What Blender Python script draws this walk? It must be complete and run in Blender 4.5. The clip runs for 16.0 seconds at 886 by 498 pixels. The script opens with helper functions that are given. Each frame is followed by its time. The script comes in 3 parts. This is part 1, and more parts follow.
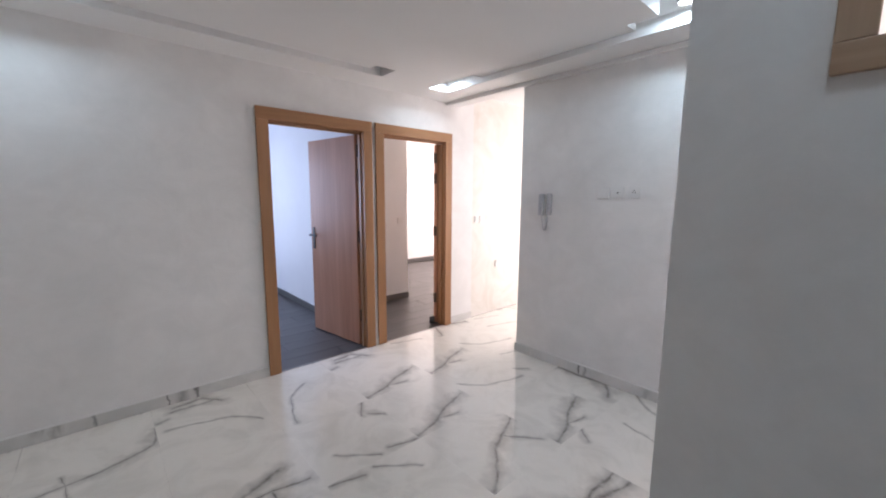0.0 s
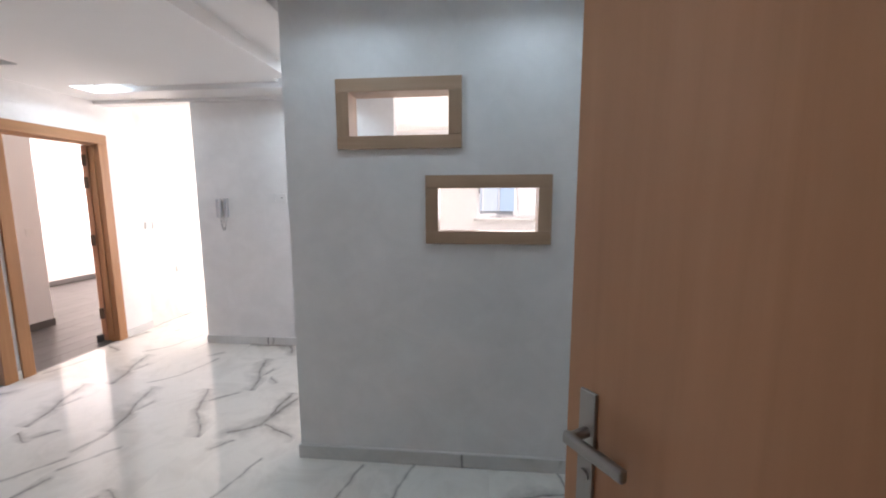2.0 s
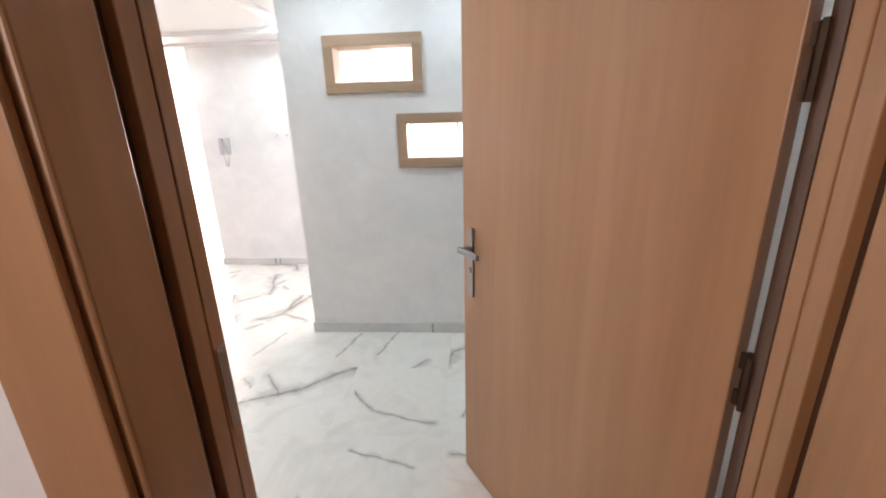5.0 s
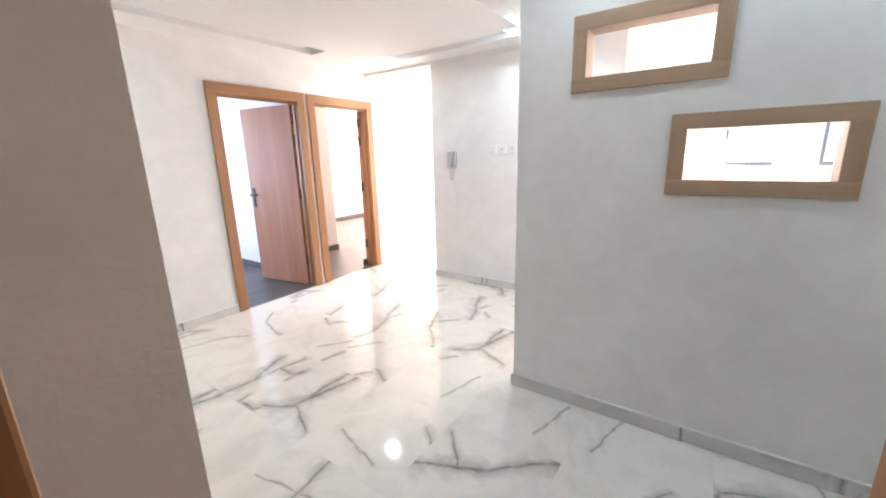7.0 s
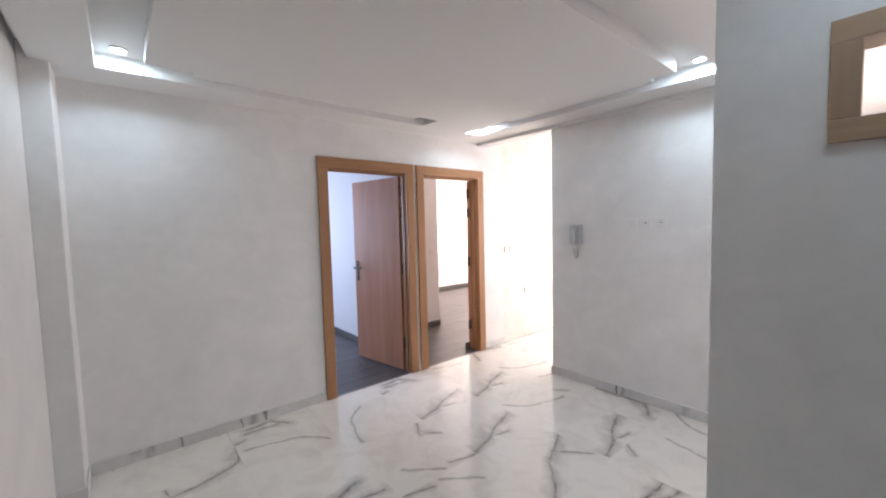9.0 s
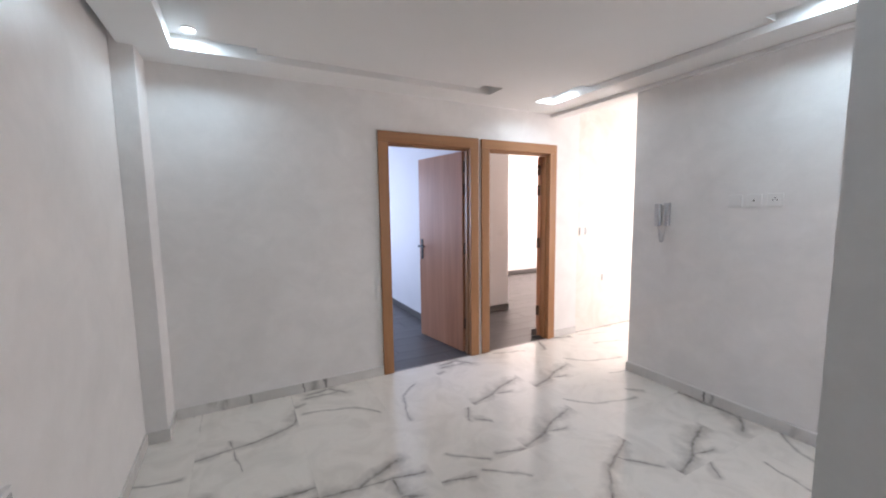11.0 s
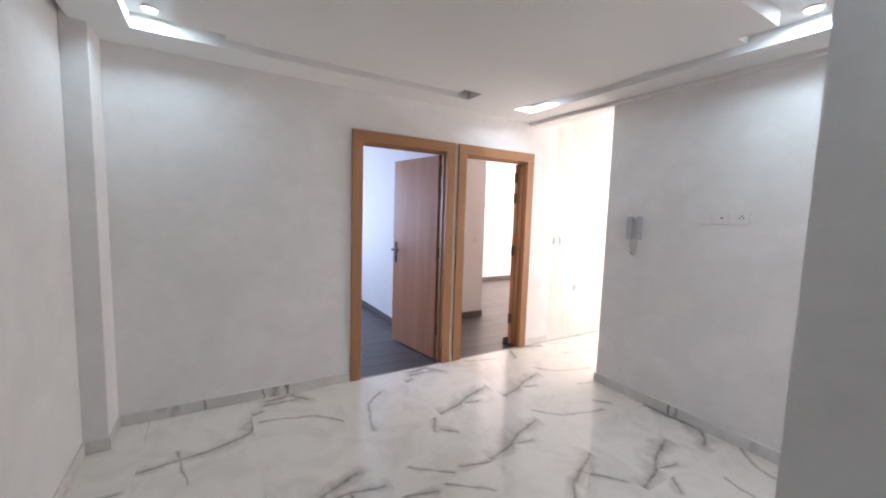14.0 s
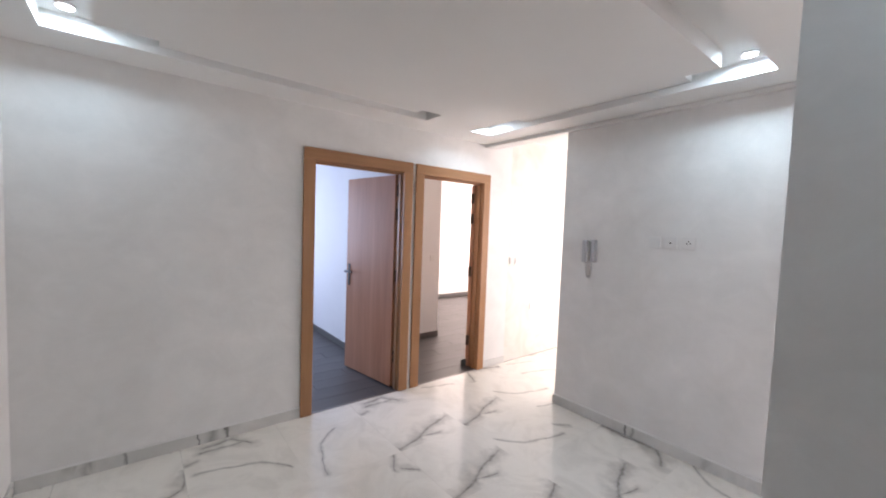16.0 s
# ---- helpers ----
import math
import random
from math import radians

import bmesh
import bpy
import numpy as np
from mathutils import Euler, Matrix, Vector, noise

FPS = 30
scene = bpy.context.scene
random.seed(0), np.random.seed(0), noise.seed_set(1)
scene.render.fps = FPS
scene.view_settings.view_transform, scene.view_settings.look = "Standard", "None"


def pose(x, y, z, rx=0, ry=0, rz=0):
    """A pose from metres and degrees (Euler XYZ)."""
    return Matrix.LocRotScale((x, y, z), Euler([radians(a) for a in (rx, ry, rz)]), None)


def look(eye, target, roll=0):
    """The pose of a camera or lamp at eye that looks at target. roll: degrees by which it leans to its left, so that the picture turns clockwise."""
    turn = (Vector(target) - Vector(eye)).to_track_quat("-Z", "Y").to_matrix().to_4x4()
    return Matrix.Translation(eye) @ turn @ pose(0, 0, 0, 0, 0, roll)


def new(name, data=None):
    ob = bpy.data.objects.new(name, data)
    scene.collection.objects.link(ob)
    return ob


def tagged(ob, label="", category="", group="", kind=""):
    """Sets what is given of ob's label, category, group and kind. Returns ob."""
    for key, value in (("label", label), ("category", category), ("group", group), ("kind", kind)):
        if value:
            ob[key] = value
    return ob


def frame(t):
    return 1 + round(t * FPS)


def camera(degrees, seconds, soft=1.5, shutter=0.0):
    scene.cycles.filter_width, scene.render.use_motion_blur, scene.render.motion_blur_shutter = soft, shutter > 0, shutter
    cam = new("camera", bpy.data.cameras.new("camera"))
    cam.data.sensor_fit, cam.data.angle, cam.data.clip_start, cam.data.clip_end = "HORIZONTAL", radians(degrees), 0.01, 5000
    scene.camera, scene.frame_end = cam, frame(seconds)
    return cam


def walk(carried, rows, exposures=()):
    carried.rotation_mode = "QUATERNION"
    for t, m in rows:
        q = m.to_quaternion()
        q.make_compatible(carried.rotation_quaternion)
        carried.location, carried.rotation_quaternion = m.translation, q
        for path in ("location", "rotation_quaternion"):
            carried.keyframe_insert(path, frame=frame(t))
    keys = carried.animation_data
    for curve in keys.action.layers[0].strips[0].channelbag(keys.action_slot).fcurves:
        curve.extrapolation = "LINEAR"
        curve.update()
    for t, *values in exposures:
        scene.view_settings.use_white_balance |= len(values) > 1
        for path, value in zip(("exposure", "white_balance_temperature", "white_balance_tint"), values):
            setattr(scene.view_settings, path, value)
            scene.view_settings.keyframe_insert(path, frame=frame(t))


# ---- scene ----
cam = camera(97.8, 16.0, soft=2.0)
PATH = [
    (0, (0.269, 0.42, 1.47), (1.584, 1.901, 1.196), 0.3),
    (0.5, (0.149, 0.247, 1.463), (1.75, 1.418, 1.202), 0.2),
    (1, (-0.019, 0.023, 1.469), (1.705, 1.004, 1.215), -0.1),
    (1.5, (-0.229, -0.097, 1.475), (1.66, 0.509, 1.217), -0.5),
    (2, (-0.482, -0.204, 1.479), (1.492, -0.014, 1.223), -0.2),
    (2.5, (-0.735, -0.333, 1.517), (1.26, -0.288, 1.392), -1.0),
    (3, (-0.902, -0.344, 1.618), (1.095, -0.384, 1.724), -1.8),
    (3.5, (-1.05, -0.337, 1.577), (0.879, -0.481, 2.085), -1.9),
    (4, (-1.116, -0.36, 1.555), (0.836, -0.488, 1.97), -1.2),
    (4.5, (-1.176, -0.396, 1.502), (0.819, -0.45, 1.363), -0.1),
    (4.7, (-1.179, -0.417, 1.479), (0.779, -0.441, 1.07), -0.4),
    (6.8, (-0.676, -0.133, 1.418), (1.044, 0.729, 0.872), -1.9),
    (7, (-0.569, -0.11, 1.449), (1.024, 1.005, 0.979), -1.5),
    (7.5, (-0.459, -0.016, 1.483), (0.942, 1.345, 1.053), -2.8),
    (8, (-0.308, 0.131, 1.486), (1.068, 1.533, 1.109), -1.4),
    (8.5, (-0.183, 0.269, 1.523), (1.128, 1.763, 1.304), -2.7),
    (9, (-0.113, 0.369, 1.527), (1.164, 1.902, 1.398), -1.4),
    (9.5, (0.011, 0.423, 1.509), (1.172, 2.047, 1.39), 0.1),
    (10, (0.22, 0.459, 1.469), (1.212, 2.19, 1.326), 0.9),
    (12.5, (-0.017, 0.293, 1.49), (0.9, 2.051, 1.233), -1.3),
    (13, (0.047, 0.306, 1.505), (1.063, 2.012, 1.267), -0.4),
    (13.5, (0.177, 0.394, 1.487), (1.234, 2.079, 1.283), 0.7),
    (14, (0.202, 0.443, 1.475), (1.228, 2.15, 1.287), 1.8),
    (14.5, (0.13, 0.433, 1.495), (1.074, 2.186, 1.312), 2.8),
    (15, (0.111, 0.448, 1.483), (1.004, 2.23, 1.314), 1.7),
    (15.5, (0.172, 0.505, 1.513), (1.19, 2.221, 1.369), 2.1),
    (16, (0.207, 0.572, 1.548), (1.443, 2.14, 1.437), 2.1),
]
EXPOSURE = [(0, 0.16, 6750), (0.5, 0.18, 6700), (1.0, 0.05, 6600), (1.5, 0.3, 6700), (2.0, 0.55, 6850), (2.5, 0.75, 7050), (3.0, 0.95, 7100), (3.5, 1.2, 7200), (4.0, 1.5, 7300), (4.5, 1.78, 7300), (7.0, 1.4, 7300),
            (7.5, 0.95, 7000), (8.0, 0.7, 7000), (8.5, 0.5, 6950), (9.0, 0.38, 6950), (10.0, 0.32, 6950), (12.5, 0.3, 6800), (14.5, 0.33, 6950), (16.0, 0.33, 6950)]
walk(cam, [(t, look(eye, target, roll)) for t, eye, target, roll in PATH], [(t, e, k, 24) for t, e, k in EXPOSURE])

# ---- world, daylight and exposure ----
def daylight():
    w = bpy.data.worlds.new("sky")
    scene.world = w
    w.use_nodes = True
    n = w.node_tree.nodes
    sky = n.new("ShaderNodeTexSky")
    sky.sky_type, sky.sun_disc = "NISHITA", False
    sky.sun_elevation, sky.sun_rotation = radians(48), radians(217)
    n["Background"].inputs["Strength"].default_value = 0.13
    w.node_tree.links.new(sky.outputs["Color"], n["Background"].inputs["Color"])
    s = new("sun", bpy.data.lights.new("sun", "SUN"))
    s.data.energy, s.data.angle, s.data.color = 4.5, radians(0.6), (1, 0.95, 0.88)
    s.matrix_world = look((-8, -6, 12), (0, 0, 0))


def window_light(name, eye, target, w, h, watts, color):
    d = bpy.data.lights.new(name, "AREA")
    d.shape, d.size, d.size_y, d.energy, d.color = "RECTANGLE", w, h, watts, color
    o = new(name, d)
    o.matrix_world = look(eye, target)
    return o


def downlight(x, y, z, watts):
    d = bpy.data.lights.new("downlight_beam", "AREA")
    d.shape, d.size, d.energy, d.color = "DISK", 0.13, watts, (0.58, 0.86, 1.0)
    o = new("downlight_beam", d)
    o.matrix_world = look((x, y, z), (x + 0.001, y, z - 1))
    return o


daylight()
window_light("bedroom_window_light", (0.6, 7.0, 1.5), (0.8, 3, 1.2), 1.5, 1.4, 52, (0.52, 0.70, 1.0))
window_light("living_window_light", (6.9, 5.9, 1.6), (3, 5.6, 1.2), 2.0, 1.9, 125, (1.0, 0.88, 0.8))
window_light("kitchen_window_light", (5.93, -0.8, 1.7), (3, -0.6, 1.2), 1.3, 1.0, 38, (1.0, 0.98, 0.97))
window_light("balcony_door_light", (5.93, 2.5, 1.3), (3.4, 2.8, 1.0), 1.7, 2.0, 62, (1.0, 0.96, 0.92))
# Added fill lamp, no known source; brightens the landing side of the entrance door.
window_light("landing_fill_light", (-2.52, 0.75, 1.9), (-0.6, -1.0, 1.2), 0.8, 0.9, 6.5, (1.0, 0.95, 0.9))
SPOTS = [(-0.06, 3.17), (2.75, 1.24), (2.75, 3.15), (1.1, 0.42), (1.1, -0.48), (0.07, 0.40), (0.07, -0.58)]
for sx, sy in SPOTS:
    downlight(sx, sy, 2.51 if sy > 0.85 else 2.545, 1.5 if sy < 0.85 else 4.5 if sx > 2 and sy < 2 else 2.6)


# ---- materials ----
class Mat:
    """A small helper round one Principled material's node tree."""

    def __init__(self, name, rough=0.5, metal=0.0):
        self.m = bpy.data.materials.new(name)
        self.m.use_nodes = True
        self.t = self.m.node_tree
        self.b = self.t.nodes["Principled BSDF"]
        self.b.inputs["Roughness"].default_value = rough
        self.b.inputs["Metallic"].default_value = metal

    def node(self, kind, **inputs):
        n = self.t.nodes.new(kind)
        for k, v in inputs.items():
            key = k.replace("_", " ")
            self.put(n, key, v)
        return n

    def put(self, n, key, v):
        s = n.inputs[int(key[1:])] if key[0] == "i" and key[1:].isdigit() else n.inputs[key]
        if isinstance(v, bpy.types.NodeSocket):
            self.t.links.new(v, s)
        else:
            s.default_value = v

    def coords(self, scale=(1, 1, 1), which="Object"):
        c = self.t.nodes.new("ShaderNodeTexCoord")
        m = self.node("ShaderNodeMapping", Vector=c.outputs[which], Scale=scale)
        return m.outputs["Vector"]

    def noise(self, vec, scale, detail=4.0, rough=0.5, distortion=0.0):
        return self.node("ShaderNodeTexNoise", Vector=vec, Scale=scale, Detail=detail, Roughness=rough, Distortion=distortion).outputs["Fac"]

    def ramp(self, fac, *stops):
        r = self.node("ShaderNodeValToRGB", Fac=fac)
        e = r.color_ramp.elements
        while len(e) < len(stops):
            e.new(0.5)
        for el, (p, c) in zip(e, stops):
            el.position, el.color = p, (*c, 1)
        return r.outputs["Color"]

    def mix(self, fac, a, b, blend="MIX"):
        n = self.t.nodes.new("ShaderNodeMix")
        n.data_type, n.blend_type = "RGBA", blend
        for s, v in ((n.inputs[0], fac), (n.inputs[6], a), (n.inputs[7], b)):
            if isinstance(v, bpy.types.NodeSocket):
                self.t.links.new(v, s)
            else:
                s.default_value = v if not isinstance(v, tuple) else (*v, 1)
        return n.outputs[2]

    def math(self, op, a, b=0.0, c=0.0, clamp=False):
        n = self.t.nodes.new("ShaderNodeMath")
        n.operation, n.use_clamp = op, clamp
        for s, v in zip(n.inputs, (a, b, c)):
            if isinstance(v, bpy.types.NodeSocket):
                self.t.links.new(v, s)
            else:
                s.default_value = v
        return n.outputs[0]

    def bump(self, height, strength, distance=0.01):
        n = self.node("ShaderNodeBump", Height=height, Strength=strength, Distance=distance)
        self.t.links.new(n.outputs["Normal"], self.b.inputs["Normal"])

    def set(self, **k):
        for key, v in k.items():
            self.put(self.b, key.replace("_", " "), v if not isinstance(v, tuple) else (*v, 1))
        return self.m


def plaster(name, a, b, rough, mottle=1.6, relief=0.12):
    k = Mat(name)
    v = k.coords()
    big = k.noise(v, mottle, 5, 0.6, 0.6)
    fine = k.noise(v, 38, 4, 0.6)
    sweep = k.noise(k.coords((1, 1, 1.2)), 4.2, 6, 0.64, 0.7)
    fac = k.math("ADD", k.math("MULTIPLY", big, 0.5), k.math("MULTIPLY", sweep, 0.5))
    k.set(Base_Color=k.ramp(fac, (0.3, a), (0.7, b)))
    k.set(Roughness=k.math("MULTIPLY_ADD", sweep, 0.4, rough - 0.18))
    k.bump(k.math("ADD", k.math("MULTIPLY", sweep, 0.8), k.math("MULTIPLY", fine, 0.2)), relief, 0.02)
    return k.m


def wood(name, dark, mid, light, rough=0.38, axis=2, random_tone=0.0):
    k = Mat(name, rough)
    sc = [26.0, 26.0, 26.0]
    sc[axis] = 1.3
    v = k.coords(tuple(sc))
    grain = k.noise(v, 1.0, 6, 0.62, 0.5)
    sc2 = [5.0, 5.0, 5.0]
    sc2[axis] = 0.55
    band = k.noise(k.coords(tuple(sc2)), 1.0, 3, 0.5, 0.9)
    fac = k.math("ADD", k.math("MULTIPLY", grain, 0.42), k.math("MULTIPLY", band, 0.58))
    col = k.ramp(fac, (0.32, dark), (0.5, mid), (0.68, light))
    if random_tone:
        oi = k.t.nodes.new("ShaderNodeObjectInfo")
        col = k.mix(k.math("MULTIPLY", oi.outputs["Random"], random_tone), col, dark)
    k.set(Base_Color=col)
    k.set(Roughness=k.math("MULTIPLY_ADD", grain, 0.15, rough - 0.07))
    k.bump(grain, 0.06, 0.004)
    return k.m


def plain(name, color, rough, metal=0.0, wear=0.12):
    k = Mat(name, rough, metal)
    f = k.noise(k.coords(), 14, 4, 0.6)
    k.set(Base_Color=k.mix(k.math("MULTIPLY", f, wear), color, tuple(c * 0.6 for c in color)))
    k.set(Roughness=k.math("MULTIPLY_ADD", f, 0.12, rough - 0.06))
    return k.m


def glow(name, color, strength):
    k = Mat(name)
    k.set(Emission_Color=color, Emission_Strength=strength, Base_Color=(0.9, 0.9, 0.9))
    return k.m


def vein_tile(name, strokes):
    """Polished porcelain: white body, soft clouds, and a few printed grey veins (x0, y0, x1, y1, width) in tile metres."""
    k = Mat(name, 0.12)
    c = k.t.nodes.new("ShaderNodeTexCoord")
    v = c.outputs["Object"]
    warp = k.node("ShaderNodeTexNoise", Vector=v, Scale=5.0, Detail=3.0, Roughness=0.5)
    off = k.node("ShaderNodeVectorMath", i0=warp.outputs["Color"], i1=(0.5, 0.5, 0.5))
    off.operation = "SUBTRACT"
    sc = k.node("ShaderNodeVectorMath", i0=off.outputs[0])
    sc.operation = "SCALE"
    sc.inputs["Scale"].default_value = 0.075
    wv = k.node("ShaderNodeVectorMath", i0=v, i1=sc.outputs[0])
    wv.operation = "ADD"
    sep = k.node("ShaderNodeSeparateXYZ", Vector=wv.outputs[0])
    px, py = sep.outputs["X"], sep.outputs["Y"]
    patch = k.noise(v, 14, 4, 0.65)
    swell = k.math("MAXIMUM", k.math("MULTIPLY_ADD", k.noise(v, 9, 2, 0.5), 3.2, -0.65), 0.25)
    total = None
    for x0, y0, x1, y1, w in strokes:
        dx, dy = x1 - x0, y1 - y0
        ln = dx * dx + dy * dy
        rx, ry = k.math("SUBTRACT", px, x0), k.math("SUBTRACT", py, y0)
        u = k.math("DIVIDE", k.math("MULTIPLY_ADD", rx, dx, k.math("MULTIPLY", ry, dy)), ln, clamp=True)
        ex = k.math("MULTIPLY_ADD", u, -dx, rx)
        ey = k.math("MULTIPLY_ADD", u, -dy, ry)
        d = k.math("SQRT", k.math("MULTIPLY_ADD", ex, ex, k.math("MULTIPLY", ey, ey)))
        d = k.math("DIVIDE", d, k.math("MULTIPLY", swell, w * 1.6))
        core = k.math("POWER", k.math("SUBTRACT", 1.0, d, clamp=True), 0.75)
        halo = k.math("POWER", k.math("SUBTRACT", 1.0, k.math("MULTIPLY", d, 0.24), clamp=True), 1.6)
        m = k.math("MAXIMUM", k.math("MULTIPLY", core, 0.88), k.math("MULTIPLY", halo, 0.55))
        total = m if total is None else k.math("MAXIMUM", total, m)
    total = k.math("MULTIPLY", total, k.math("MULTIPLY_ADD", patch, 1.5, 0.12), clamp=True)
    oi = k.t.nodes.new("ShaderNodeObjectInfo")
    cl = k.noise(k.node("ShaderNodeVectorMath", i0=v, i1=oi.outputs["Location"]).outputs[0], 3.2, 5, 0.6, 1.4)
    body = k.ramp(cl, (0.33, (0.75, 0.725, 0.67)), (0.55, (0.85, 0.825, 0.77)), (0.75, (0.80, 0.775, 0.72)))
    k.set(Base_Color=k.mix(total, body, (0.15, 0.138, 0.125)))
    k.set(Roughness=k.math("MULTIPLY_ADD", cl, 0.08, 0.05))
    k.bump(k.noise(v, 6, 2), 0.02, 0.002)
    return k.m


def skirting_mat():
    k = Mat("marble skirting", 0.18)
    v = k.coords()
    base = k.noise(v, 2.5, 5, 0.6, 1.0)
    n = k.noise(k.coords((1, 1, 0.5)), 2.2, 4, 0.6, 0.8)
    line = k.math("SUBTRACT", 1.0, k.math("MULTIPLY", k.math("ABSOLUTE", k.math("SUBTRACT", n, 0.5)), 13.0), clamp=True)
    gate = k.math("MULTIPLY", k.math("SUBTRACT", k.noise(v, 1.7, 2), 0.56), 9.0, clamp=True)
    col = k.ramp(base, (0.35, (0.60, 0.60, 0.58)), (0.65, (0.74, 0.73, 0.71)))
    sep = k.node("ShaderNodeSeparateXYZ", Vector=v)
    wob = k.math("MULTIPLY", k.math("SUBTRACT", k.noise(v, 18, 3), 0.5), 0.06)
    mask = k.math("MULTIPLY", line, gate)
    for axis, at, w, depth in (("X", 0.52, 0.008, 1.0), ("X", 0.60, 0.05, 0.55), ("X", 0.69, 0.014, 0.9), ("X", 0.13, 0.012, 0.7), ("X", -0.05, 0.03, 0.35), ("Y", 1.955, 0.014, 1.0), ("Y", 1.90, 0.02, 0.5), ("Y", -0.12, 0.012, 0.9)):
        d = k.math("ABSOLUTE", k.math("SUBTRACT", k.math("ADD", sep.outputs[axis], wob), at))
        mask = k.math("MAXIMUM", mask, k.math("MULTIPLY", k.math("SUBTRACT", 1.0, k.math("DIVIDE", d, w), clamp=True), depth))
    k.set(Base_Color=k.mix(mask, col, (0.14, 0.14, 0.135)))
    return k.m


def cream_tile():
    k = Mat("cream wall tile", 0.38)
    v = k.coords()
    n = k.noise(v, 2.6, 5, 0.6, 1.6)
    k.set(Base_Color=k.ramp(n, (0.35, (0.72, 0.685, 0.625)), (0.6, (0.80, 0.775, 0.73))))
    return k.m


def clear_glass():
    k = Mat("window glass", 0.02)
    k.set(Transmission_Weight=1.0, IOR=1.1, Base_Color=(0.93, 0.97, 0.98))
    return k.m


WALL = plaster("ivory stucco", (0.735, 0.73, 0.718), (0.865, 0.858, 0.847), 0.36, 2.3, 0.15)
WALL2 = plaster("white room paint", (0.78, 0.78, 0.78), (0.82, 0.82, 0.82), 0.6, relief=0.04)
CEIL = plaster("ceiling paint", (0.80, 0.80, 0.79), (0.83, 0.83, 0.82), 0.7, 0.7, 0.03)
# Unseen landing surfaces: dimness is put into the colour to cut bounced light.
LOWBOUNCE = plaster("landing plaster darkened for low bounce", (0.32, 0.27, 0.235), (0.38, 0.33, 0.285), 0.7)
OAK = wood("honey oak veneer", (0.30, 0.14, 0.06), (0.38, 0.185, 0.083), (0.45, 0.227, 0.11), 0.36)
OAK_H = wood("honey oak veneer across", (0.30, 0.14, 0.06), (0.38, 0.185, 0.083), (0.45, 0.227, 0.11), 0.36, 0)
PALEOAK = wood("pale oak trim", (0.36, 0.235, 0.155), (0.43, 0.285, 0.19), (0.50, 0.34, 0.235), 0.4)
PALEOAK_Y = wood("pale oak trim along", (0.36, 0.235, 0.155), (0.43, 0.285, 0.19), (0.50, 0.34, 0.235), 0.4, 1)
OAK_Y = wood("honey oak veneer along", (0.30, 0.14, 0.06), (0.38, 0.185, 0.083), (0.45, 0.227, 0.11), 0.36, 1)
BEECH = wood("red beech veneer", (0.38, 0.165, 0.09), (0.48, 0.225, 0.13), (0.55, 0.27, 0.165), 0.33)
# Oak veneer with shade painted into its colour; the dark seals reuse it.
SHADE_SEAL_OAK = wood("oak with painted shade, also seal", (0.06, 0.025, 0.015), (0.09, 0.04, 0.02), (0.12, 0.055, 0.03), 0.4)
PLANK = wood("smoked grey plank", (0.065, 0.06, 0.062), (0.105, 0.098, 0.098), (0.155, 0.146, 0.142), 0.4, 0, 0.5)
LEAFWOOD = wood("pinkish oak veneer", (0.36, 0.185, 0.095), (0.42, 0.222, 0.118), (0.47, 0.255, 0.142), 0.34)
STEEL = plain("brushed steel", (0.34, 0.33, 0.315), 0.3, 1.0)
# Room door handles: the darkness of backlit steel is put into the colour.
BACKLITSTEEL = plain("steel darkened as if backlit", (0.09, 0.085, 0.085), 0.4, 0.9)
BRONZE = plain("dark bronze hinge", (0.10, 0.065, 0.045), 0.4, 0.8)
WHITE = plain("white plastic", (0.80, 0.80, 0.79), 0.35)
GREYPL = plain("pale grey plastic", (0.45, 0.45, 0.46), 0.4)
PHONE = plain("grey-white phone plastic", (0.53, 0.53, 0.55), 0.3)
BLACK = plain("black plastic", (0.02, 0.02, 0.02), 0.4)
ALU = plain("white aluminium", (0.78, 0.79, 0.80), 0.3)
GROUT = plain("pale grout", (0.68, 0.67, 0.645), 0.8)
SKIRT = skirting_mat()
DARKSKIRT = plain("dark grey skirting", (0.12, 0.115, 0.11), 0.4)
CREAM = cream_tile()
GLASS = clear_glass()
LAMP = glow("downlight lens", (0.80, 0.92, 1.0), 12.0)
FACADE = plaster("white render", (0.72, 0.70, 0.68), (0.80, 0.78, 0.76), 0.8)
BLUE = plain("blue painted shutter", (0.42, 0.55, 0.70), 0.5)
BLUEGLASS = plain("sky-blue window pane", (0.58, 0.65, 0.72), 0.4)
ASPHALT = plain("street asphalt", (0.06, 0.06, 0.06), 0.9)


# ---- mesh helpers ----
def box(bm, x0, x1, y0, y1, z0, z1):
    vs = [bm.verts.new((x, y, z)) for z in (z0, z1) for y in (y0, y1) for x in (x0, x1)]
    for f in ((0, 2, 3, 1), (4, 5, 7, 6), (0, 1, 5, 4), (2, 6, 7, 3), (0, 4, 6, 2), (1, 3, 7, 5)):
        bm.faces.new([vs[i] for i in f])
    return vs


def boxes(*dims, bevel=0.0, seg=2):
    bm = bmesh.new()
    for d in dims:
        box(bm, *d)
    if bevel:
        bmesh.ops.bevel(bm, geom=bm.edges[:], offset=bevel, segments=seg, affect="EDGES", profile=0.5)
    return bm


def cyl(bm, a, b, r, n=16, r2=None):
    a, b = Vector(a), Vector(b)
    m = Matrix.Translation((a + b) / 2) @ (b - a).to_track_quat("Z", "Y").to_matrix().to_4x4()
    bmesh.ops.create_cone(bm, cap_ends=True, segments=n, radius1=r, radius2=r if r2 is None else r2, depth=(b - a).length, matrix=m)


